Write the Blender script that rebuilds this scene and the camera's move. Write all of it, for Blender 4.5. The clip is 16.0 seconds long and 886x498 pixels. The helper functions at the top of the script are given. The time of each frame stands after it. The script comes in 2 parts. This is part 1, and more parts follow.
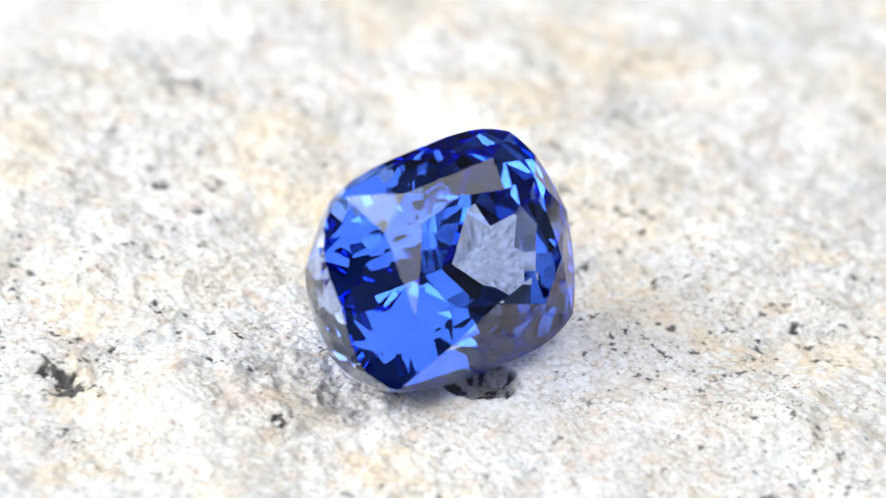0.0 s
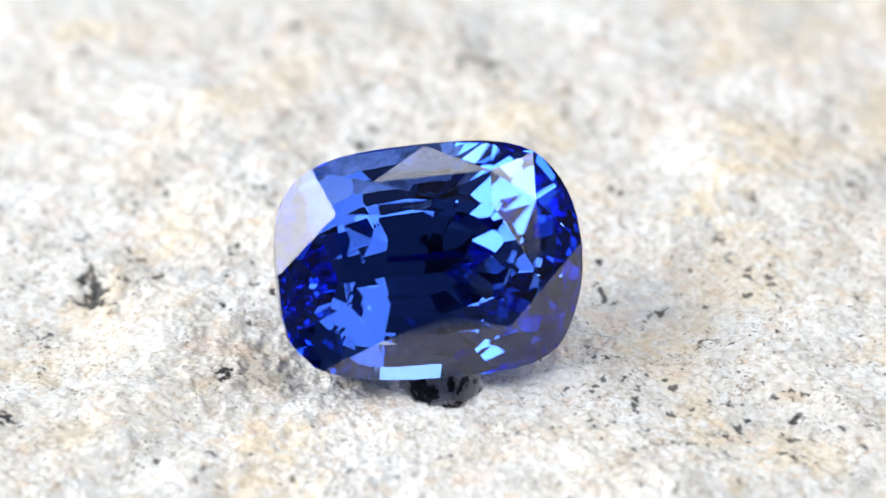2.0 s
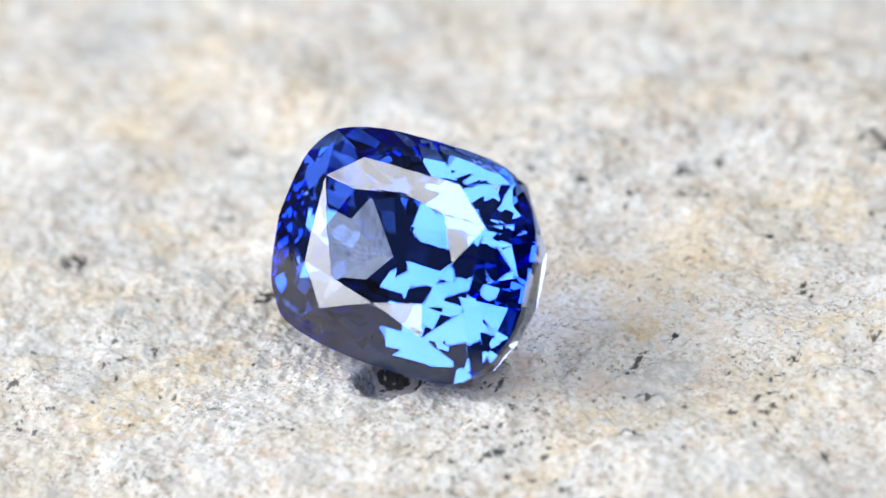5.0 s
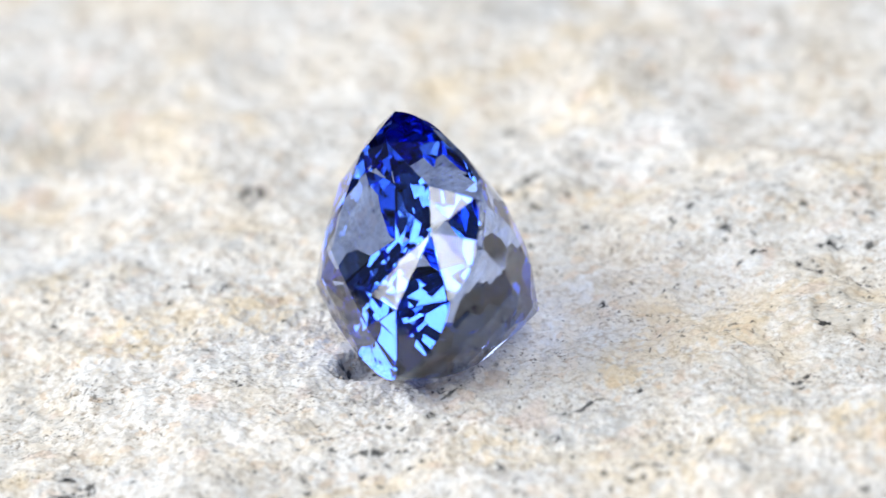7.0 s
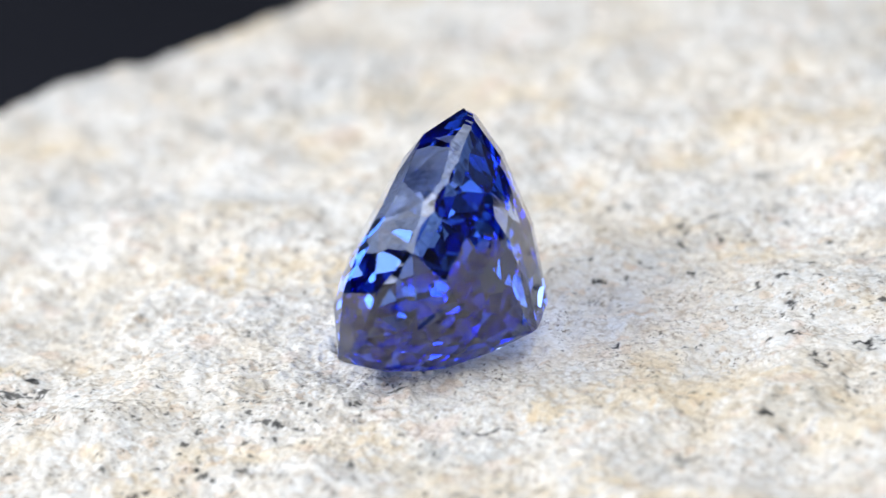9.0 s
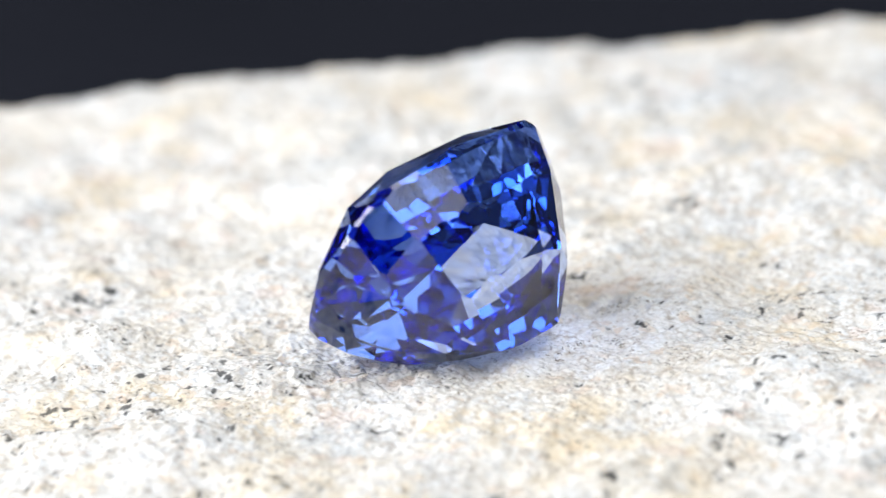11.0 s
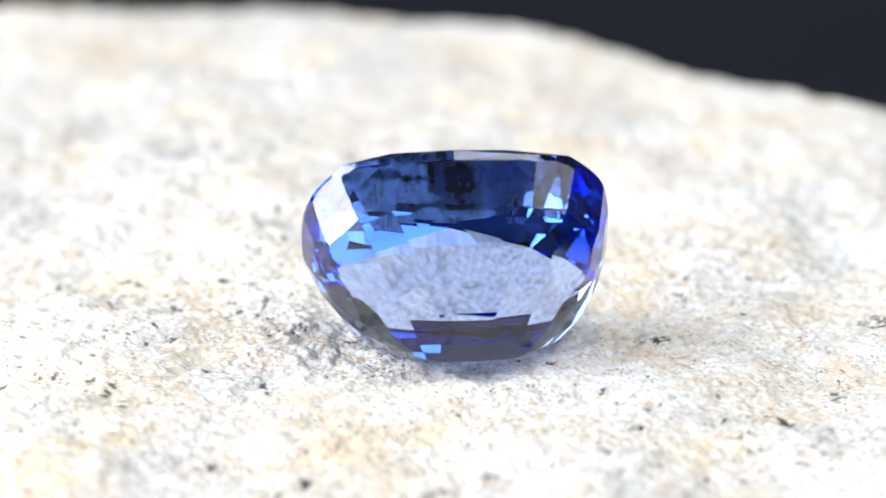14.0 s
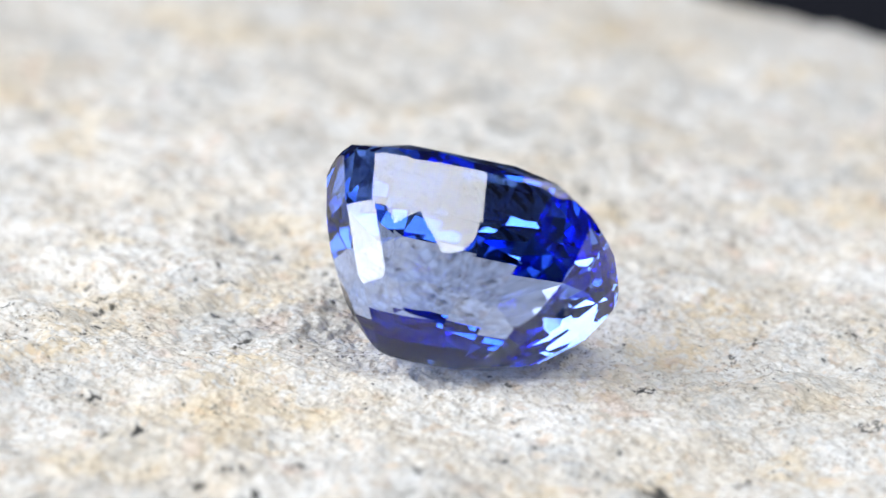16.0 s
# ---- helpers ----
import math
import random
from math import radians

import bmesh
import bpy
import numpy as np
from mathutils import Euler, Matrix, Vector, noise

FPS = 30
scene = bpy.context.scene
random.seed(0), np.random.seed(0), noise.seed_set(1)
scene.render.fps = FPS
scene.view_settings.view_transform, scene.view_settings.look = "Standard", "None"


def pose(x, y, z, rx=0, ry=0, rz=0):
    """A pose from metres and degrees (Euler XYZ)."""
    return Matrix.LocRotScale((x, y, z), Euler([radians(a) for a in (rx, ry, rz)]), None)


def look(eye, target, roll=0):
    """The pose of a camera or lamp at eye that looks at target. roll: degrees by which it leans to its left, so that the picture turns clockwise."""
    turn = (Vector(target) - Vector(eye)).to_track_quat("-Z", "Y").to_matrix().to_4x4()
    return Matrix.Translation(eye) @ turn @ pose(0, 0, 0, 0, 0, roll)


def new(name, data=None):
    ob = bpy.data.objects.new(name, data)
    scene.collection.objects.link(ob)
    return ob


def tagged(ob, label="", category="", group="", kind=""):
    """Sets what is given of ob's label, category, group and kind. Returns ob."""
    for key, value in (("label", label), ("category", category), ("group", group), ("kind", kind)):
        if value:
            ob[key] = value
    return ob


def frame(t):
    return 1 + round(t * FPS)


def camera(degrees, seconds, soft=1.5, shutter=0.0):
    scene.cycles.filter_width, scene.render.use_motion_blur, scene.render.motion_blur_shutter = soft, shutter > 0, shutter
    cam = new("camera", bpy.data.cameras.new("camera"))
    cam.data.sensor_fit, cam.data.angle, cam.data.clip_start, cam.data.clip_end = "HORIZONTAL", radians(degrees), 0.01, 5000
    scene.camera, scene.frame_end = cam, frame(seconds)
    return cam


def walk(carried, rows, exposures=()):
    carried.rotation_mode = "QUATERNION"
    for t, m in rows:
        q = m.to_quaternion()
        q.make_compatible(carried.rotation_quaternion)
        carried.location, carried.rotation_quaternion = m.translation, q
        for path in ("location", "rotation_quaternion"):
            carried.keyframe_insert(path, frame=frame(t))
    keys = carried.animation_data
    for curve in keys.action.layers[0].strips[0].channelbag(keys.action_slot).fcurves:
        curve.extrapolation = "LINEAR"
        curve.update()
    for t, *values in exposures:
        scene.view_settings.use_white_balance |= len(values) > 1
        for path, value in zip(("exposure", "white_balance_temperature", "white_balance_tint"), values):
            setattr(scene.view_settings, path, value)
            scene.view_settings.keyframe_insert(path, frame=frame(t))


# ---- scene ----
import collections
MM = 0.001

# ---- camera: a still macro lens, the stone turns before it ----
cam = camera(7.98, 16.0, 1.5)
TILT, AWAY = radians(25.35), 189.9 * MM
EYE = (0.0, -AWAY * math.cos(TILT), AWAY * math.sin(TILT))
VIEW = look(EYE, (0, 0, 0), -0.6)
cam.data.dof.use_dof = True
cam.data.dof.focus_distance = 0.1905
cam.data.dof.aperture_fstop = 56.0
walk(cam, [(0.0, VIEW), (16.0, VIEW)], [(0.0, 0.13), (1.5, 0.05), (3.5, -0.22), (4.2, -0.28), (5.0, -0.27), (7.0, -0.17), (9.0, -0.16), (11.5, 0.13), (12.5, 0.24), (14.5, 0.24), (15.2, 0.10), (16.0, -0.07)])

# the turn of the stone: seconds, place in mm, turn in degrees
TURN = [
    (0.0, -0.094, 0.035, 0.027, 0.22, -0.34, 126.04),
    (0.5, -0.093, 0.037, 0.015, 0.25, -0.10, 117.98),
    (1.0, -0.093, 0.034, 0.006, 0.21, 0.07, 109.95),
    (1.5, -0.093, 0.029, 0.001, 0.14, 0.18, 101.94),
    (2.0, -0.093, 0.022, -0.001, 0.05, 0.23, 93.93),
    (2.5, -0.093, 0.015, -0.002, -0.03, 0.23, 85.94),
    (3.0, -0.093, 0.007, -0.002, -0.10, 0.20, 77.94),
    (3.5, -0.092, -0.000, -0.001, -0.15, 0.14, 69.95),
    (4.0, -0.092, -0.006, -0.001, -0.17, 0.06, 61.97),
    (4.5, -0.092, -0.011, 0.000, -0.16, -0.02, 53.99),
    (5.0, -0.092, -0.014, 0.001, -0.14, -0.09, 46.02),
    (5.5, -0.092, -0.017, 0.001, -0.10, -0.14, 38.06),
    (6.0, -0.091, -0.017, 0.001, -0.04, -0.18, 30.12),
    (6.5, -0.091, -0.017, 0.000, 0.01, -0.21, 22.20),
    (7.0, -0.091, -0.016, -0.001, 0.06, -0.21, 14.31),
    (7.5, -0.090, -0.014, -0.002, 0.11, -0.20, 6.45),
    (8.0, -0.090, -0.011, -0.003, 0.14, -0.18, -1.37),
    (8.5, -0.090, -0.008, -0.004, 0.16, -0.15, -9.15),
    (9.0, -0.089, -0.006, -0.005, 0.17, -0.12, -16.88),
    (9.5, -0.088, -0.004, -0.005, 0.16, -0.08, -24.57),
    (10.0, -0.088, -0.002, -0.005, 0.15, -0.05, -32.20),
    (10.5, -0.087, -0.001, -0.005, 0.12, -0.03, -39.79),
    (11.0, -0.086, -0.001, -0.004, 0.08, -0.01, -47.32),
    (11.5, -0.086, -0.002, -0.003, 0.04, -0.00, -54.82),
    (12.0, -0.085, -0.003, -0.001, -0.00, -0.00, -62.27),
    (12.5, -0.084, -0.005, 0.001, -0.04, -0.01, -69.70),
    (13.0, -0.083, -0.007, 0.003, -0.08, -0.02, -77.10),
    (13.5, -0.083, -0.008, 0.004, -0.12, -0.04, -84.51),
    (14.0, -0.082, -0.008, 0.005, -0.14, -0.06, -91.92),
    (14.5, -0.081, -0.006, 0.004, -0.16, -0.08, -99.37),
    (15.0, -0.081, -0.000, 0.001, -0.17, -0.09, -106.87),
    (15.5, -0.081, 0.010, -0.005, -0.17, -0.10, -114.47),
    (16.0, -0.080, 0.026, -0.015, -0.16, -0.10, -122.17),
]
TURN = [(row[0], pose(row[1] * MM, row[2] * MM, row[3] * MM, row[4], row[5], row[6])) for row in TURN]


# light turns round many times inside the gem
scene.cycles.max_bounces, scene.cycles.glossy_bounces, scene.cycles.transmission_bounces = 20, 16, 16


# ---- world and lights ----
world = bpy.data.worlds.new("room")
scene.world = world
world.use_nodes = True
world.node_tree.nodes["Background"].inputs[0].default_value = (0.76, 0.88, 1.0, 1)
world.node_tree.nodes["Background"].inputs[1].default_value = 0.08


def softbox(name, eye, target, wide, high, watts, colour):
    data = bpy.data.lights.new(name, "AREA")
    data.shape, data.size, data.size_y = "RECTANGLE", wide, high
    data.energy, data.color = watts, colour
    ob = new(name, data)
    ob.matrix_world = look(eye, target)
    return ob


softbox("key_softbox", (-0.317, -0.036, 0.258), (0, 0, 0), 0.55, 0.152, 2.22, (0.94, 0.966, 1.0))
softbox("low_softbox", (-0.408, -0.043, 0.026), (0, 0, 0), 0.40, 0.120, 1.36, (0.94, 0.966, 1.0))
softbox("top_softbox", (0.159, -0.028, 0.399), (0, 0, 0), 0.34, 0.30, 1.18, (0.92, 0.957, 1.0))
softbox("front_softbox", (0.311, -0.113, 0.259), (0, 0, 0), 0.42, 0.24, 0.50, (0.97, 0.985, 1.0))


# ---- materials ----
def material(name):
    m = bpy.data.materials.new(name)
    m.use_nodes = True
    t = m.node_tree
    t.nodes.clear()
    return m, t, t.nodes.new("ShaderNodeOutputMaterial")


def node(t, kind, **values):
    n = t.nodes.new(kind)
    for key, value in values.items():
        n.inputs[key.replace("_", " ")].default_value = value
    return n


def noise_tex(t, coords, scale, detail=4.0, rough=0.6):
    n = node(t, "ShaderNodeTexNoise", Scale=scale, Detail=detail, Roughness=rough)
    t.links.new(coords, n.inputs["Vector"])
    return n.outputs["Fac"]


def ramp(t, source, *stops):
    n = t.nodes.new("ShaderNodeValToRGB")
    while len(n.color_ramp.elements) < len(stops):
        n.color_ramp.elements.new(0.5)
    for e, (at, colour) in zip(n.color_ramp.elements, stops):
        e.position = at
        e.color = (*colour, 1) if len(colour) == 3 else (colour[0],) * 3 + (1,)
    t.links.new(source, n.inputs["Fac"])
    return n.outputs["Color"]


def mix(t, fac, a, b, kind="MIX"):
    n = t.nodes.new("ShaderNodeMix")
    n.data_type, n.blend_type = "RGBA", kind
    for socket, value in ((n.inputs["Factor"], fac), (n.inputs["A"], a), (n.inputs["B"], b)):
        if isinstance(value, (int, float)):
            socket.default_value = value
        elif isinstance(value, tuple):
            socket.default_value = (*value, 1)
        else:
            t.links.new(value, socket)
    return n.outputs["Result"]


def cells(t, co, scale):
    """Three random numbers for each mineral grain, and the distance to its middle."""
    n = t.nodes.new("ShaderNodeTexVoronoi")
    n.feature = "SMOOTH_F1"
    n.inputs["Scale"].default_value, n.inputs["Smoothness"].default_value = scale, 0.28
    t.links.new(co, n.inputs["Vector"])
    sep = t.nodes.new("ShaderNodeSeparateColor")
    t.links.new(n.outputs["Color"], sep.inputs["Color"])
    return sep.outputs["Red"], sep.outputs["Green"], sep.outputs["Blue"], n.outputs["Distance"]


def stone_material():
    m, t, out = material("weathered_granite")
    raw = t.nodes.new("ShaderNodeTexCoord").outputs["Object"]
    # grains run thin across the bedding
    flat = t.nodes.new("ShaderNodeVectorMath")
    flat.operation = "MULTIPLY"
    flat.inputs[1].default_value = (1.0, 1.0, 2.2)
    t.links.new(raw, flat.inputs[0])
    raw = flat.outputs["Vector"]
    # grains are ragged: their cells are pushed about by fine noise
    push = node(t, "ShaderNodeTexNoise", Scale=4200.0, Detail=3.0)
    t.links.new(raw, push.inputs["Vector"])
    shove = t.nodes.new("ShaderNodeVectorMath")
    shove.operation = "MULTIPLY_ADD"
    shove.inputs[1].default_value = (0.00004, 0.00004, 0.00004)
    t.links.new(push.outputs["Color"], shove.inputs[0])
    t.links.new(raw, shove.inputs[2])
    co = shove.outputs["Vector"]
    cloud = noise_tex(t, raw, 210, 5, 0.62)
    patch = noise_tex(t, raw, 900, 5, 0.66)
    fine = noise_tex(t, raw, 4200, 4, 0.7)
    r1, g1, _, _ = cells(t, co, 2300.0)
    r2, g2, _, d2 = cells(t, co, 4600.0)
    kinds = ((0.0, (0.38, 0.34, 0.29)), (0.08, (0.58, 0.53, 0.46)), (0.24, (0.77, 0.685, 0.565)), (0.42, (0.83, 0.79, 0.73)), (0.56, (0.72, 0.73, 0.75)), (0.72, (0.86, 0.84, 0.81)), (0.92, (0.95, 0.95, 0.95)))
    large = ramp(t, r1, *kinds)
    small = ramp(t, r2, *kinds)
    c = mix(t, 0.62, large, small)
    c = mix(t, 0.40, c, ramp(t, patch, (0.32, (0.42, 0.37, 0.31)), (0.43, (0.66, 0.59, 0.50)), (0.52, (0.79, 0.76, 0.72)), (0.62, (0.84, 0.84, 0.84)), (0.72, (0.92, 0.92, 0.92))))
    c = mix(t, 0.42, c, ramp(t, cloud, (0.34, (0.74, 0.64, 0.50)), (0.44, (0.76, 0.72, 0.66)), (0.53, (0.66, 0.67, 0.68)), (0.66, (0.84, 0.84, 0.85))))
    # dirty brown plus crevice darkening, both coloured into the joints between the grains
    joint_dark = ramp(t, d2, (0.46, (0.0,)), (0.80, (0.62,)))
    some = ramp(t, noise_tex(t, raw, 1300, 4, 0.7), (0.42, (0.08,)), (0.60, (1.0,)))
    c = mix(t, mix(t, 1.0, joint_dark, some, "MULTIPLY"), c, (0.36, 0.275, 0.19))
    c = mix(t, 0.25, c, ramp(t, fine, (0.34, (0.5,)), (0.50, (1.0,))), "MULTIPLY")
    c = mix(t, ramp(t, g1, (0.06, (0.30,)), (0.12, (0.0,))), c, (0.66, 0.45, 0.27))
    speck = noise_tex(t, raw, 6500, 2, 0.6)
    where = ramp(t, noise_tex(t, raw, 700, 4, 0.65), (0.44, (0.05,)), (0.64, (1.0,)))
    c = mix(t, mix(t, 1.0, where, ramp(t, speck, (0.34, (1.0,)), (0.44, (0.0,))), "MULTIPLY"), c, (0.17, 0.14, 0.11))
    for name, colour in (("rust", (0.76, 0.58, 0.32)), ("grey", (0.40, 0.43, 0.46)), ("pink", (0.68, 0.48, 0.38)), ("pale", (0.90, 0.905, 0.915)), ("mica_and_pit_dark", (0.022, 0.023, 0.026))):
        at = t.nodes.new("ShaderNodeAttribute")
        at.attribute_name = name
        c = mix(t, at.outputs["Fac"], c, mix(t, 0.35, colour, c) if name != "mica_and_pit_dark" else colour)
    bs = node(t, "ShaderNodeBsdfPrincipled", Roughness=0.62)
    bs.inputs["Specular IOR Level"].default_value = 0.4
    t.links.new(c, bs.inputs["Base Color"])
    rough = ramp(t, cloud, (0.3, (0.5,)), (0.7, (0.8,)))
    glint = ramp(t, g2, (0.04, (0.2,)), (0.08, (1.0,)))
    t.links.new(mix(t, 1.0, rough, glint, "MULTIPLY"), bs.inputs["Roughness"])
    low = node(t, "ShaderNodeBump", Strength=0.42, Distance=0.00005)
    t.links.new(d2, low.inputs["Height"])
    low.invert = True
    top = node(t, "ShaderNodeBump", Strength=0.36, Distance=0.00006)
    t.links.new(fine, top.inputs["Height"])
    t.links.new(low.outputs["Normal"], top.inputs["Normal"])
    t.links.new(top.outputs["Normal"], bs.inputs["Normal"])
    t.links.new(bs.outputs["BSDF"], out.inputs["Surface"])
    return m


def gem_material():
    m, t, out = material("blue_sapphire")
    co = t.nodes.new("ShaderNodeTexCoord").outputs["Object"]
    zone = noise_tex(t, co, 260, 2, 0.5)
    inner = ramp(t, zone, (0.3, (0.275, 0.455, 0.855)), (0.7, (0.36, 0.51, 0.88)))
    fresnel = node(t, "ShaderNodeFresnel", IOR=1.77)
    # light that turns round inside the stone takes on its colour
    gloss_colour = ramp(t, fresnel.outputs["Fac"], (0.90, (1.0, 1.0, 1.0)), (0.99, (0.0, 0.0, 0.0)))
    gloss_colour = mix(t, gloss_colour, inner, (1.0, 1.0, 1.0))
    through_glass = node(t, "ShaderNodeBsdfRefraction", Roughness=0.0, IOR=1.77)
    through_glass.inputs["Color"].default_value = (0.67, 0.752, 0.96, 1)
    gloss = node(t, "ShaderNodeBsdfGlossy", Roughness=0.0)
    t.links.new(gloss_colour, gloss.inputs["Color"])
    mixed = t.nodes.new("ShaderNodeMixShader")
    t.links.new(fresnel.outputs["Fac"], mixed.inputs["Fac"])
    t.links.new(through_glass.outputs["BSDF"], mixed.inputs[1])
    t.links.new(gloss.outputs["BSDF"], mixed.inputs[2])
    t.links.new(mixed.outputs["Shader"], out.inputs["Surface"])
    return m


def cloth_material():
    m, t, out = material("black_cloth")
    co = t.nodes.new("ShaderNodeTexCoord").outputs["Object"]
    c = ramp(t, noise_tex(t, co, 60, 5, 0.6), (0.3, (0.0085, 0.0095, 0.0145)), (0.7, (0.0115, 0.0125, 0.0185)))
    bs = node(t, "ShaderNodeBsdfPrincipled", Roughness=0.95)
    bs.inputs["Specular IOR Level"].default_value = 0.1
    t.links.new(c, bs.inputs["Base Color"])
    weave = node(t, "ShaderNodeBump", Strength=0.4, Distance=0.0005)
    t.links.new(noise_tex(t, co, 1800, 2, 0.5), weave.inputs["Height"])
    t.links.new(weave.outputs["Normal"], bs.inputs["Normal"])
    t.links.new(bs.outputs["BSDF"], out.inputs["Surface"])
    return m


STONE, SAPPHIRE, CLOTH = stone_material(), gem_material(), cloth_material()


# ---- setting ----
def slab(name, low, high, mat):
    bm = bmesh.new()
    bmesh.ops.create_cube(bm, size=1.0)
    for v in bm.verts:
        v.co = Vector([low[i] + (v.co[i] + 0.5) * (high[i] - low[i]) for i in range(3)])
    bmesh.ops.bevel(bm, geom=bm.edges[:], offset=0.002, segments=2, affect="EDGES")
    me = bpy.data.meshes.new(name)
    bm.to_mesh(me)
    bm.free()
    me.materials.append(mat)
    return new(name, me)


tagged(slab("tabletop", (-0.7, -0.6, -0.060), (0.7, 0.7, -0.040), CLOTH), "black cloth-covered table under the stone", "table", kind="structure")
# unseen screen, added so that the gem mirrors darkness from the camera's side
tagged(slab("unseen_dark_screen", (-0.34, -0.62, -0.3), (0.24, -0.60, 0.47), CLOTH), "unseen dark screen added behind the camera to darken the gem", "screen", kind="structure")
tagged(slab("backdrop", (-0.42, 0.72, -0.6), (0.42, 0.74, 0.45), CLOTH), "plain black cloth backdrop behind the stone", "backdrop", kind="structure")


# ---- the sapphire: planes that cut a solid ----
GEM_AT = Matrix(((0.1178, 0.4406, -0.8899, -1.114 * MM), (-0.9929, 0.0653, -0.0991, 0.251 * MM), (0.0144, 0.8953, 0.4452, 0.209 * MM), (0, 0, 0, 1)))
turn_only = GEM_AT.to_quaternion().to_matrix().to_4x4()
GEM_AT = Matrix.Translation(GEM_AT.translation) @ turn_only

HALF_LONG, HALF_WIDE, SQUARE = 4.744, 3.405, 2.945
GIRDLE = 0.066
WAVES = ((-0.036, -0.018), (-0.030, 0.0), (-0.006, 0.001), (-0.005, 0.007), (0.011, 0.001), (0.004, -0.002))
KEEL = Vector((-0.297, -0.444))


def outline(turn):
    """A point of the cushion outline, in mm."""
    c, s = math.cos(turn), math.sin(turn)
    m = 1 + sum(p * math.cos((k + 1) * turn) + q * math.sin((k + 1) * turn) for k, (p, q) in enumerate(WAVES))
    return Vector((m * HALF_LONG * math.copysign(abs(c) ** (2 / SQUARE), c), m * HALF_WIDE * math.copysign(abs(s) ** (2 / SQUARE), s)))


def outward(turn):
    d = outline(turn + 0.03) - outline(turn - 0.03)
    return Vector((d.y, -d.x)).normalized()


def plane_of(a, b, c):
    """The plane through three points, facing away from the gem's middle."""
    n = (b - a).cross(c - a).normalized()
    return (n, n.dot(a)) if n.dot(a - Vector((0, 0, -0.6))) > 0 else (-n, -n.dot(a))


# the crown's facet corners in mm, from the long end on, one for each eighth
MAIN_TURNS = (0, 53, 90, 127, 180, 233, 270, 307)
SPLIT_TURNS = (27, 72, 108, 153, 205, 252, 288, 333)
STAR_TIPS = ((3.08, 1.42), (1.80, 2.42), (-1.72, 2.42), (-2.93, 1.58), (-2.88, -1.08), (-1.92, -2.28), (1.90, -2.24), (3.08, -1.14))
TABLE_CORNERS = ((2.40, 0.12), (1.70, 1.42), (0.03, 1.75), (-1.66, 1.43), (-2.29, 0.19), (-1.65, -1.28), (0.0, -1.66), (1.72, -1.28))
# the pavilion's columns end at these turns, and its steps at these shares of the outline, depths and shifts to the keel
COLUMNS = (-9, 7.5, 24, 51, 70, 82, 98, 110, 129, 156, 172.5, 188, 204, 230, 250, 262, 278, 290, 310, 336)
BROAD_STEPS = ((1.0, 1.0, 0.30, 0.06), (0.885, 0.862, 1.50, 0.33), (0.615, 0.50, 3.28, 0.71), (0.319, 0.043, 4.65, 1.0))
MIDDLE_STEPS = ((1.0, 1.0, 0.30, 0.06), (0.885, 0.862, 1.50, 0.33), (0.805, 0.753, 2.10, 0.46), (0.718, 0.636, 2.70, 0.59), (0.624, 0.51, 3.28, 0.71), (0.49, 0.30, 3.95, 0.85), (0.319, 0.043, 4.65, 1.0))
NARROW_STEPS = ((1.0, 1.0, 0.30, 0.06), (0.940, 0.928, 1.15, 0.26), (0.845, 0.810, 2.00, 0.43), (0.732, 0.668, 2.77, 0.60), (0.548, 0.385, 3.72, 0.80), (0.319, 0.043, 4.65, 1.0))


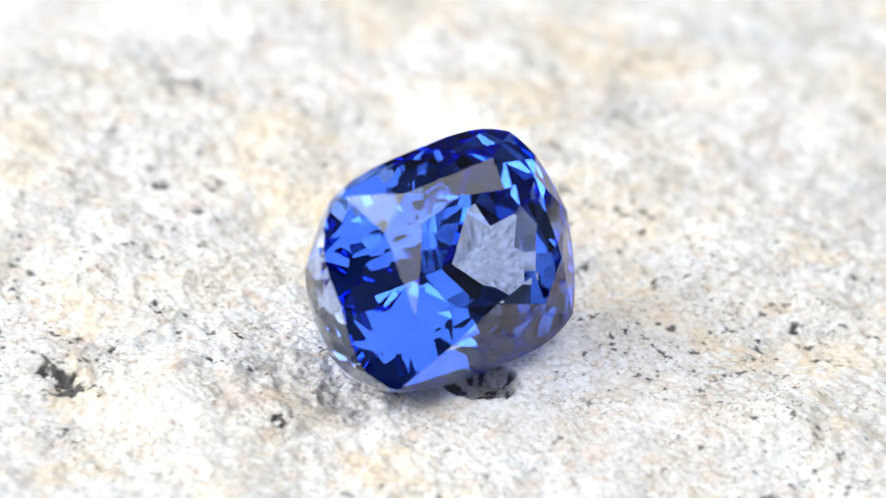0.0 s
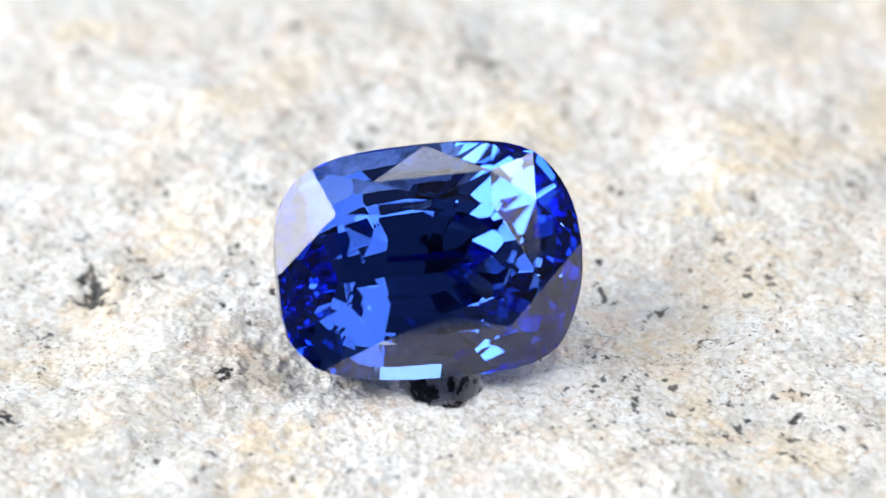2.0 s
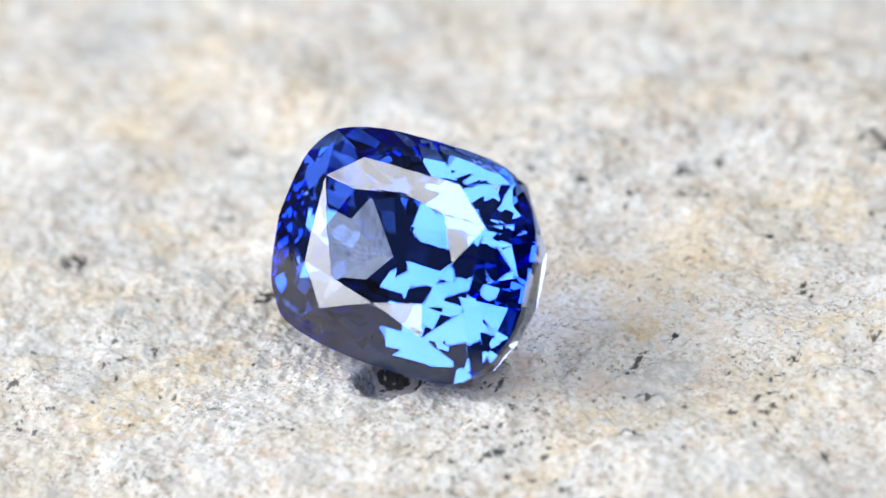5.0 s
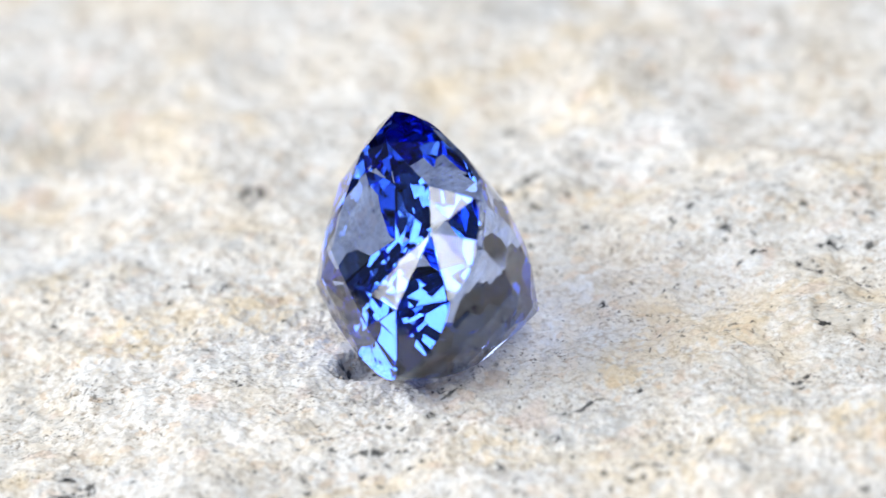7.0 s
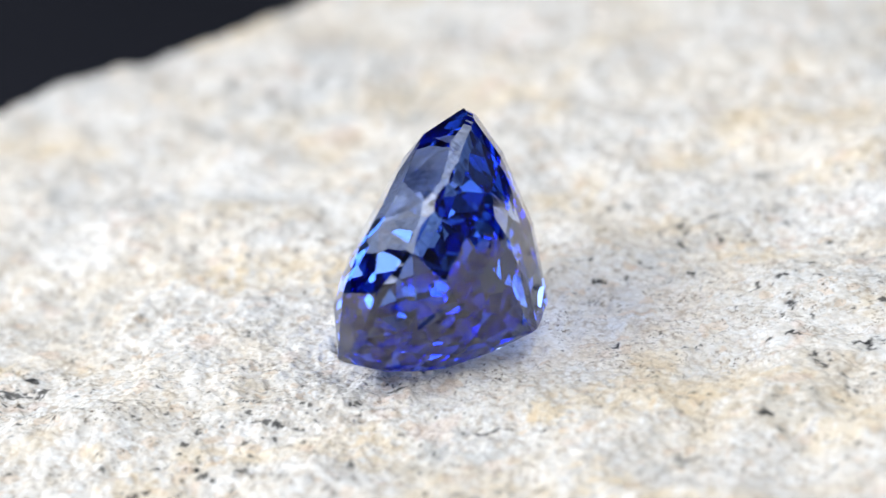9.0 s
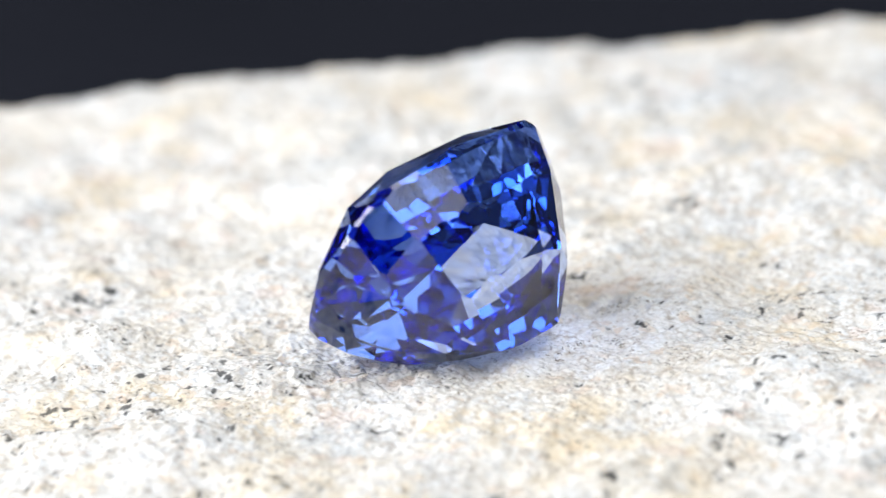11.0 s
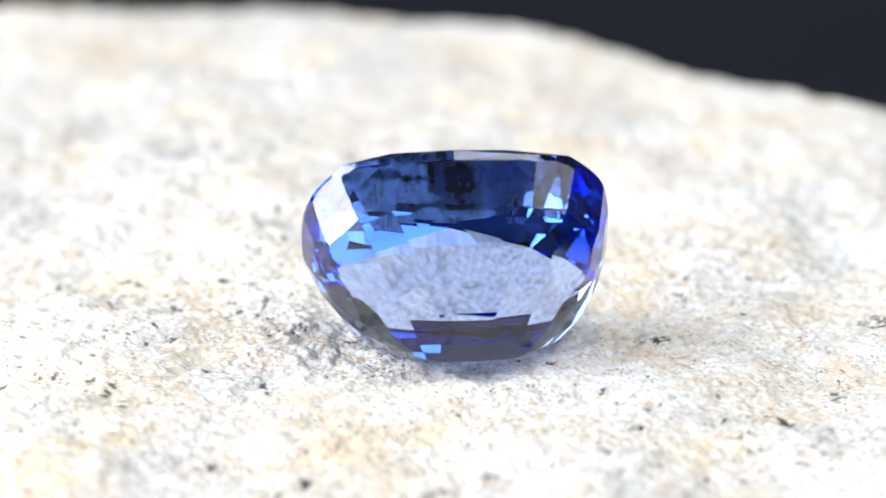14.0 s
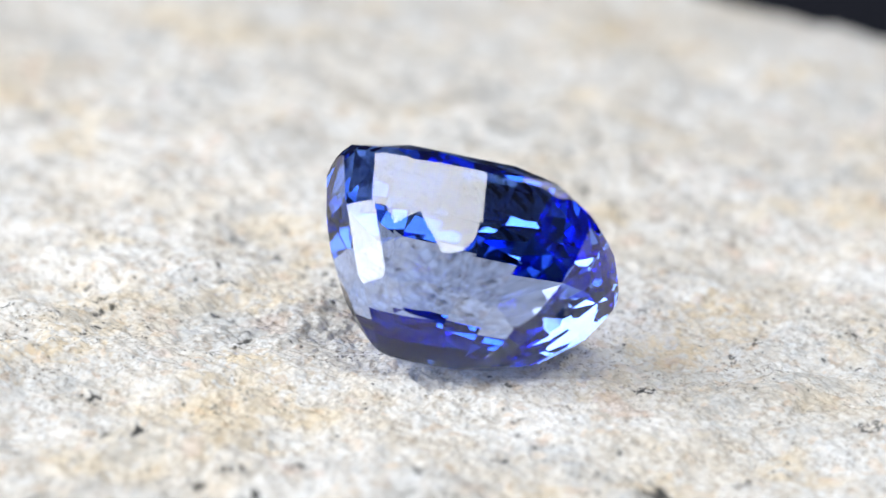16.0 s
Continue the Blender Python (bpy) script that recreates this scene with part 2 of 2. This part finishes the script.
def gem_planes():
    up = Vector((0, 0.02, 1)).normalized()
    planes = [(up, 1.168 * up.z, "table")]
    tips = [Vector((x, y, 0.965 - 0.012 * y)) for x, y in STAR_TIPS]
    corners = [Vector((x, y, 1.168 - 0.02 * y)) for x, y in TABLE_CORNERS]
    apexes, splits = [], []
    for main, split in zip(MAIN_TURNS, SPLIT_TURNS):
        p, q = outline(radians(main)) * 0.99, outline(radians(split))
        apexes.append(Vector((p.x, p.y, GIRDLE + 0.16)))
        splits.append(Vector((q.x, q.y, GIRDLE - 0.05)))
    for k in range(8):
        after = (k + 1) % 8
        planes.append((*plane_of(tips[k], corners[k], corners[after]), "star_facet"))
        planes.append((*plane_of(tips[k - 1], tips[k], corners[k]), "inner_bezel_facet"))
        planes.append((*plane_of(tips[k - 1], tips[k], apexes[k]), "bezel_facet"))
        planes.append((*plane_of(tips[k], apexes[k], splits[k]), "upper_girdle_facet"))
        planes.append((*plane_of(tips[k], splits[k], apexes[after]), "upper_girdle_facet"))
    for k in range(48):
        turn = (k + 0.5) * math.pi / 24
        n2 = outward(turn)
        planes.append((Vector((n2.x, n2.y, 0)), n2.dot(outline(turn)), "girdle"))
    luck = random.Random(5)

    def on_step(turn, sx, sy, depth, off):
        p = outline(radians(turn))
        return Vector((p.x * sx + KEEL.x * off, p.y * sy + KEEL.y * off, -depth))

    for k, a in enumerate(COLUMNS):
        b = COLUMNS[k + 1] if k + 1 < len(COLUMNS) else COLUMNS[0] + 360
        steps = BROAD_STEPS if 20 < (a + b) / 2 < 145 else NARROW_STEPS
        steps = MIDDLE_STEPS if 68 < (a + b) / 2 < 112 else steps
        rough = 0.008 if steps is BROAD_STEPS else 0.016
        for row, (upper, lower) in enumerate(zip(steps, steps[1:])):
            # narrow rows are set half a column apart
            lean = (b - a) / 2 if steps is not BROAD_STEPS and (a + b) / 2 < 240 and row % 2 else 0
            p, q = on_step(a + lean, *upper), on_step(b + lean, *upper)
            low = (on_step(a + lean, *lower) + on_step(b + lean, *lower)) / 2
            n, d = plane_of(p, q, low)
            n = (n + Vector([luck.uniform(-rough, rough) for _ in range(3)])).normalized()
            planes.append((n, n.dot((p + q + low * 2) / 4), "pavilion_facet"))
    return planes


PLANES = gem_planes()


def part(name, bm, mat, parent, label=""):
    me = bpy.data.meshes.new(name)
    bm.to_mesh(me)
    bm.free()
    me.materials.append(mat)
    ob = new(name, me)
    ob.parent = parent
    return tagged(ob, label)


def sapphire():
    bm = bmesh.new()
    bmesh.ops.create_cube(bm, size=20.0)
    for n, d, _ in PLANES:
        cut = bmesh.ops.bisect_plane(bm, geom=bm.verts[:] + bm.edges[:] + bm.faces[:], dist=1e-5, plane_co=n * d, plane_no=n, clear_outer=True)
        edges = [e for e in cut["geom_cut"] if isinstance(e, bmesh.types.BMEdge) and e.is_boundary]
        if len(edges) > 2:
            bmesh.ops.contextual_create(bm, geom=edges)
    bmesh.ops.remove_doubles(bm, verts=bm.verts[:], dist=2e-3)
    bmesh.ops.recalc_face_normals(bm, faces=bm.faces[:])
    gem = new("sapphire")
    tagged(gem, "deep blue cushion-cut sapphire leaning on its pavilion on rough stone", "gemstone")
    owners = collections.defaultdict(list)
    for f in bm.faces:
        best = max(range(len(PLANES)), key=lambda k: PLANES[k][0].dot(f.normal) - abs(PLANES[k][0].dot(f.calc_center_median()) - PLANES[k][1]))
        kind = PLANES[best][2]
        owners[kind, 0 if kind == "girdle" else best].append(f)
    labels = {"table": "flat polished top facet", "girdle": "thin frosty edge"}
    for (kind, _), faces in owners.items():
        piece = bmesh.new()
        made = {}
        for f in faces:
            for v in f.verts:
                if v not in made:
                    made[v] = piece.verts.new(v.co * MM)
            piece.faces.new([made[v] for v in f.verts])
        part(kind, piece, SAPPHIRE, gem, labels.get(kind, ""))
    bm.free()
    return gem


# ---- the stone ----
def hashed(ix, iy, seed):
    h = (ix.astype(np.int64) * 374761393 + iy.astype(np.int64) * 668265263 + seed * 1442695041) & 0x7FFFFFFF
    h = ((h ^ (h >> 13)) * 1274126177) & 0x7FFFFFFF
    return ((h ^ (h >> 16)) & 0xFFFFF) / 0xFFFFF


def value_noise(x, y, size, seed):
    """Smooth noise from -1 to 1 with lumps of that size."""
    u, v = x / size + seed * 7.31, y / size - seed * 3.17
    iu, iv = np.floor(u), np.floor(v)
    fu, fv = u - iu, v - iv
    fu, fv = fu * fu * fu * (fu * (fu * 6 - 15) + 10), fv * fv * fv * (fv * (fv * 6 - 15) + 10)
    iu, iv = iu.astype(np.int64), iv.astype(np.int64)
    a, b = hashed(iu, iv, seed), hashed(iu + 1, iv, seed)
    c, d = hashed(iu, iv + 1, seed), hashed(iu + 1, iv + 1, seed)
    return ((a * (1 - fu) + b * fu) * (1 - fv) + (c * (1 - fu) + d * fu) * fv) * 2 - 1


def lumps(x, y, size, seed, octaves=3, gain=0.55):
    s, k = 0.0, 1.0
    for o in range(octaves):
        c, t = math.cos(o * 0.9 + seed), math.sin(o * 0.9 + seed)
        s = s + k * value_noise(x * c - y * t, x * t + y * c, size / 2.03 ** o, seed * 11 + o)
        k *= gain
    return s


def knobs(x, y, size, seed):
    """Rounded grains of that size: 1 on their tops, 0 in the joints between them."""
    u, v = x / size, y / size
    iu, iv = np.floor(u).astype(np.int64), np.floor(v).astype(np.int64)
    near = np.full_like(u, 9.0)
    for p in (-1, 0, 1):
        for q in (-1, 0, 1):
            a, b = iu + p, iv + q
            grow = 0.75 + 0.6 * hashed(a, b, seed + 2)
            d = ((a + hashed(a, b, seed) - u) ** 2 + (b + hashed(a, b, seed + 1) - v) ** 2) / grow
            near = np.minimum(near, d)
    return np.sqrt(np.clip(1 - near, 0, 1))


def step(lo, hi, v):
    k = np.clip((v - lo) / (hi - lo), 0, 1)
    return k * k * (3 - 2 * k)


# dark mineral spots and pits, mm on the stone's face: x, y, size
DARK_SPOTS = [
    (-2.3, -5.15, 0.16), (-1.35, -4.35, 0.27), (-4.4, -8.9, 0.22), (-5.0, -8.0, 0.26), (-4.4, -10.35, 0.22), (-6.28, -8.1, 0.30),
    (5.0, 10.6, 0.60), (5.2, 10.2, 0.5), (6.2, 6.0, 0.22), (-2.7, 13.1, 0.5),
    (-11.6, -4.6, 0.30), (-12.1, -2.8, 0.38), (-9.5, -2.4, 0.16), (-15.6, -4.1, 0.4), (6.9, 15.5, 0.34), (9.3, -6.2, 0.30),
    (9.2, 2.9, 0.16), (9.4, 5.1, 0.20), (6.6, 5.9, 0.18), (4.0, 5.7, 0.15), (-3.5, -5.6, 0.16), (-6.2, 0.3, 0.16),
    (4.3, 5.5, 0.20), (-5.4, -8.2, 0.20), (17.5, -2.5, 0.6), (20.4, 3.3, 0.5), (-23.0, -12.5, 0.8), (-19.2, -9.3, 0.7),
]
SMALL_PITS = [
    (10.0, 3.3, 0.30), (11.6, 0.3, 0.36), (10.9, -3.6, 0.24), (7.35, 0.95, 0.20), (12.8, 1.6, 0.40), (-10.1, 1.65, 0.26), (-0.6, -2.55, 0.20), (4.65, -5.2, 0.18),
    (5.2, 0.75, 0.16), (10.5, 1.65, 0.24), (2.85, 6.45, 0.16), (3.55, 4.9, 0.17), (5.3, 8.2, 0.28), (3.5, 8.3, 0.26), (-0.9, 6.5, 0.34), (4.95, -9.2, 0.22),
    (5.8, -9.05, 0.26), (6.25, -8.7, 0.20), (5.45, -10.6, 0.28), (9.1, -6.65, 0.24), (6.25, 15.1, 0.40), (-4.95, -4.2, 0.14),
]
DARK_STREAKS = [(5.1, 10.2, 0.9, 0.16, 0.3), (-0.55, -2.9, 0.5, 0.12, 0.2), (4.5, 10.5, 0.8, 0.2, 1.2), (-3.5, -5.5, 0.5, 0.08, -0.3), (2.9, -5.2, 0.5, 0.08, 0.2)]
RUST_SPOTS = [(-7.8, 21.0, 1.9), (10.8, -11.3, 1.9), (18.5, -12.5, 2.2), (17.1, 3.8, 1.6), (-19.7, 4.2, 1.8), (-29.9, -12.8, 2.6), (-4.4, 5.6, 1.6), (7.3, -8.6, 1.2), (-8.4, 5.0, 1.6), (5.8, -9.5, 1.0), (9.6, -10.2, 1.3), (-10.0, 10.5, 1.3), (4.6, -4.2, 0.9)]
PALE_SPOTS = [(-11.4, 13.5, 2.4), (-13.9, 6.9, 2.2), (10.6, 12.7, 2.2), (-6.5, -3.5, 1.4), (1.5, 8.5, 1.3)]
GREY_SPOTS = [(5.5, 10.3, 1.7), (-7.4, 8.7, 1.3), (-22.9, -12.5, 2.0), (17.3, -2.2, 2.3), (18.0, 6.0, 1.8), (8.9, -6.9, 1.2), (-20.0, -8.0, 3.0), (20.0, 4.0, 3.0), (-1.2, 9.0, 1.2), (4.9, -9.8, 1.0)]


def stone_face(x, y):
    """Height and mineral masks on the stone's upper face, all in mm."""
    r2 = x * x + y * y
    z = -3.29 + 0.104 * x - 0.0119 * y - 0.0011 * r2
    z = z + 0.35 * lumps(x, y, 9, 1, 2) * step(6, 15, np.sqrt(r2)) * step(25, 17, np.sqrt(r2)) + 0.26 * lumps(x, y, 4.2, 2, 2) * (0.4 + 0.6 * step(4.5, 9, np.sqrt(r2)))
    z = z + (0.26 * lumps(x, y, 3.1, 22, 2) + 0.22 * lumps(x, y, 6.5, 23, 1)) * step(6.5, 12, np.sqrt(r2)) * step(26, 18, np.sqrt(r2))
    ridged = 1 - np.abs(lumps(x, y, 2.1, 3, 3))
    z = z + 0.09 * (ridged - 0.6)
    z = z + 0.2 * np.exp(-((x + 1.6) ** 2 + (y + 4.7) ** 2) / 2.6)
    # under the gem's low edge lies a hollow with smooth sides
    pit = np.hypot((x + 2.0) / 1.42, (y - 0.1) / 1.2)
    coarse = 0.070 * lumps(x, y, 1.0, 4, 2, 0.6) + 0.05 * knobs(x, y, 0.50, 40) + 0.058 * lumps(x, y, 0.33, 41, 3, 0.62) - 0.04
    z = z + coarse * (0.25 + 0.75 * step(0.8, 1.7, pit))
    holes = step(0.55, 1.15, lumps(x, y, 0.85, 5, 2) + 0.35 * lumps(x, y, 5.0, 6, 1))
    z = z - 0.11 * holes
    patchy = lumps(x, y, 6.0, 7, 2)
    speck = lumps(x, y, 0.34, 8, 3, 0.6)
    mica_and_pit_dark = 0.85 * step(1.22, 1.45, speck + 0.34 * patchy + 0.20 * lumps(x, y, 1.6, 15, 1))
    tiny = lumps(x, y, 0.19, 18, 2, 0.6) + 0.40 * lumps(x, y, 2.6, 19, 2)
    mica_and_pit_dark = np.maximum(mica_and_pit_dark, 0.6 * step(1.24, 1.5, tiny))
    wob = 0.62 * lumps(x, y, 0.34, 9, 3, 0.75)
    rag = step(-0.05, 0.25, lumps(x, y, 0.17, 17, 2))
    halo = np.zeros_like(x)
    for sx, sy, size in DARK_SPOTS + SMALL_PITS:
        d = np.hypot(x - sx, y - sy) / size + wob
        k = step(1.05, 0.6, d) * rag
        mica_and_pit_dark = np.maximum(mica_and_pit_dark, 0.97 * k)
        halo = np.maximum(halo, 0.34 * step(1.8, 0.6, d))
        z = z - 0.085 * min(1.0, size * 2.2) * step(1.3, 0.3, d)
    for sx, sy, long, thin, turn in DARK_STREAKS:
        c, s = math.cos(turn), math.sin(turn)
        d = np.hypot(((x - sx) * c + (y - sy) * s) / long, (-(x - sx) * s + (y - sy) * c) / thin) + wob
        mica_and_pit_dark = np.maximum(mica_and_pit_dark, 0.9 * step(1.1, 0.6, d))
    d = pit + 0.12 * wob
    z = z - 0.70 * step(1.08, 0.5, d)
    # the hollow's darkness is put into the colour, with black mineral flecks
    mica_and_pit_dark = np.maximum(mica_and_pit_dark, step(1.04, 0.80, d) * (0.34 + 0.62 * step(0.05, 0.40, lumps(x, y, 0.30, 14, 3))))
    rust = 0.55 * step(0.32, 1.0, lumps(x, y, 3.2, 10, 3) + 0.3 * patchy)
    for sx, sy, size in RUST_SPOTS:
        rust = np.maximum(rust, 0.74 * step(1.2, 0.2, np.hypot(x - sx, y - sy) / size + wob * 0.9))
    grey = 0.68 * step(0.25, 1.05, lumps(x, y, 4.5, 11, 3) - 0.2 * patchy)
    for sx, sy, size in GREY_SPOTS:
        grey = np.maximum(grey, 0.6 * step(1.3, 0.2, np.hypot(x - sx, y - sy) / size + wob * 0.9))
    grey = np.maximum(grey, halo)
    pink = 0.45 * step(0.75, 1.3, lumps(x, y, 1.1, 12, 2) + 0.4 * lumps(x, y, 7.0, 13, 1))
    pale = np.zeros_like(x)
    for sx, sy, size in PALE_SPOTS:
        pale = np.maximum(pale, 0.75 * step(1.2, 0.2, np.hypot(x - sx, y - sy) / size + wob * 0.7))
    return z, mica_and_pit_dark, rust * step(-0.6, 0.4, speck + 0.3), grey * step(-0.7, 0.5, speck), pink, pale


def gem_underside(x, y):
    """The gem's lower face over the stone, or a large height beside it."""
    low, top = np.full_like(x, -1e9), np.full_like(x, 1e9)
    at = GEM_AT.translation / MM
    for n, d, _ in PLANES:
        w = turn_only.to_3x3() @ n
        d = d + w.dot(at)
        if abs(w.z) < 1e-6:
            continue
        h = (d - w.x * x - w.y * y) / w.z
        if w.z < 0:
            low = np.maximum(low, h)
        else:
            top = np.minimum(top, h)
    return np.where(low < top, low, 1e9)


EDGE = [(-41.4, -14), (-40.4, -5), (-37.8, 2), (-30.8, 8.0), (-27.8, 13.6), (-23.1, 20.0), (-19, 26), (-14, 32.5), (-4, 42), (20, 49), (46, 36), (50, -5), (42, -38), (10, -46), (-25, -43), (-41, -28)]


def edge_reach(turn):
    """How far the stone reaches from its middle, towards that turn."""
    best = np.full_like(turn, 1e9)
    for k in range(len(EDGE)):
        a, b = Vector(EDGE[k]), Vector(EDGE[(k + 1) % len(EDGE)])
        n = Vector((b.y - a.y, a.x - b.x)).normalized()
        if n.dot(a) < 0:
            n = -n
        f = np.cos(turn) * n.x + np.sin(turn) * n.y
        ta, tb = math.atan2(a.y, a.x), math.atan2(b.y, b.x)
        span = (tb - ta + math.pi) % (2 * math.pi) - math.pi
        rel = ((turn - ta + math.pi) % (2 * math.pi) - math.pi) * math.copysign(1, span)
        inside = (rel >= -1e-9) & (rel <= abs(span) + 1e-9) & (f > 1e-6)
        best = np.where(inside, n.dot(a) / np.maximum(f, 1e-6), best)
    return np.minimum(best, 60)


def rock():
    # a square sheet, fine in the middle, drawn to the stone's outline and folded down at the rim
    side = 1000
    k = np.linspace(-1, 1, side)
    spread = 0.34 * k + 0.66 * np.sign(k) * np.abs(k) ** 3.2
    u, v = np.meshgrid(spread, spread, indexing="ij")
    turn = np.arctan2(v, u)
    square = np.maximum(np.abs(u), np.abs(v))
    rim = np.linspace(0, 2 * math.pi, 721) - math.pi
    reach = edge_reach(rim)
    soft = np.convolve(np.concatenate([reach[-13:-1], reach, reach[1:13]]), np.ones(13) / 13, "same")[12:-12]
    far = np.interp(turn, rim, soft)
    blend = step(0.15, 0.75, square)
    x0, y0 = u * 46, v * 46
    radius = square * far
    x = x0 * (1 - blend) + radius * np.cos(turn) * blend
    y = y0 * (1 - blend) + radius * np.sin(turn) * blend
    z, mica_and_pit_dark, rust, grey, pink, pale = stone_face(x, y)
    under = gem_underside(x, y)
    z = np.minimum(z, under - 0.015)
    s = np.hypot(x, y) / far
    z = z - 4.0 * step(0.957, 1.0, s) ** 2
    fold = 0.55 * lumps(x, y, 3.0, 21, 3)
    z = z + fold * step(0.94, 1.0, s) * 0.22
    n = side * side
    top = np.stack([x, y, z], -1).reshape(-1, 3)
    ring = np.concatenate([np.arange(side) * side, (side - 1) * side + np.arange(1, side), (np.arange(side - 2, -1, -1)) * side + side - 1, np.arange(side - 2, 0, -1)])
    walls, levels = [], 6
    for q in range(1, levels + 1):
        p = top[ring].copy()
        f = q / levels
        bulge = 1 + 0.06 * math.sin(f * math.pi) - 0.08 * f
        p[:, :2] *= bulge * (1 + 0.02 * lumps(p[:, 0], p[:, 1], 9.0, 30 + q, 2))[:, None]
        p[:, 2] = p[:, 2] * (1 - f) - 40.0 * f
        walls.append(p)
    verts = np.concatenate([top, *walls]) * MM
    i = np.arange(n).reshape(side, side)
    quads = np.stack([i[:-1, :-1], i[1:, :-1], i[1:, 1:], i[:-1, 1:]], -1).reshape(-1, 4)
    rows, count = [quads], len(ring)
    before = ring
    for q in range(levels):
        here = n + q * count + np.arange(count)
        rows.append(np.stack([np.roll(before, -1), before, here, np.roll(here, -1)], -1))
        before = here
    quads = np.concatenate(rows)
    me = bpy.data.meshes.new("rock")
    me.vertices.add(len(verts))
    me.vertices.foreach_set("co", verts.astype(np.float32).ravel())
    me.loops.add(quads.size + count)
    me.loops.foreach_set("vertex_index", np.concatenate([quads.ravel(), before[::-1]]).astype(np.int32))
    me.polygons.add(len(quads) + 1)
    me.polygons.foreach_set("loop_start", np.concatenate([np.arange(len(quads)) * 4, [quads.size]]).astype(np.int32))
    me.update(calc_edges=True)
    me.validate()
    me.polygons.foreach_set("use_smooth", np.ones(len(me.polygons), bool))
    for name, mask in (("mica_and_pit_dark", mica_and_pit_dark), ("rust", rust), ("grey", grey), ("pink", pink), ("pale", pale)):
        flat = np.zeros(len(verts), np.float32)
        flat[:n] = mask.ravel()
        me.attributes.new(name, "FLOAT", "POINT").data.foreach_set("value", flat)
    me.materials.append(STONE)
    return tagged(new("rock", me), "rough cream and grey granite slab with dark mica specks", "rock")


ROCK, GEM = rock(), sapphire()


def motions():
    walk(ROCK, TURN)
    walk(GEM, [(t, m @ GEM_AT) for t, m in TURN])


motions()
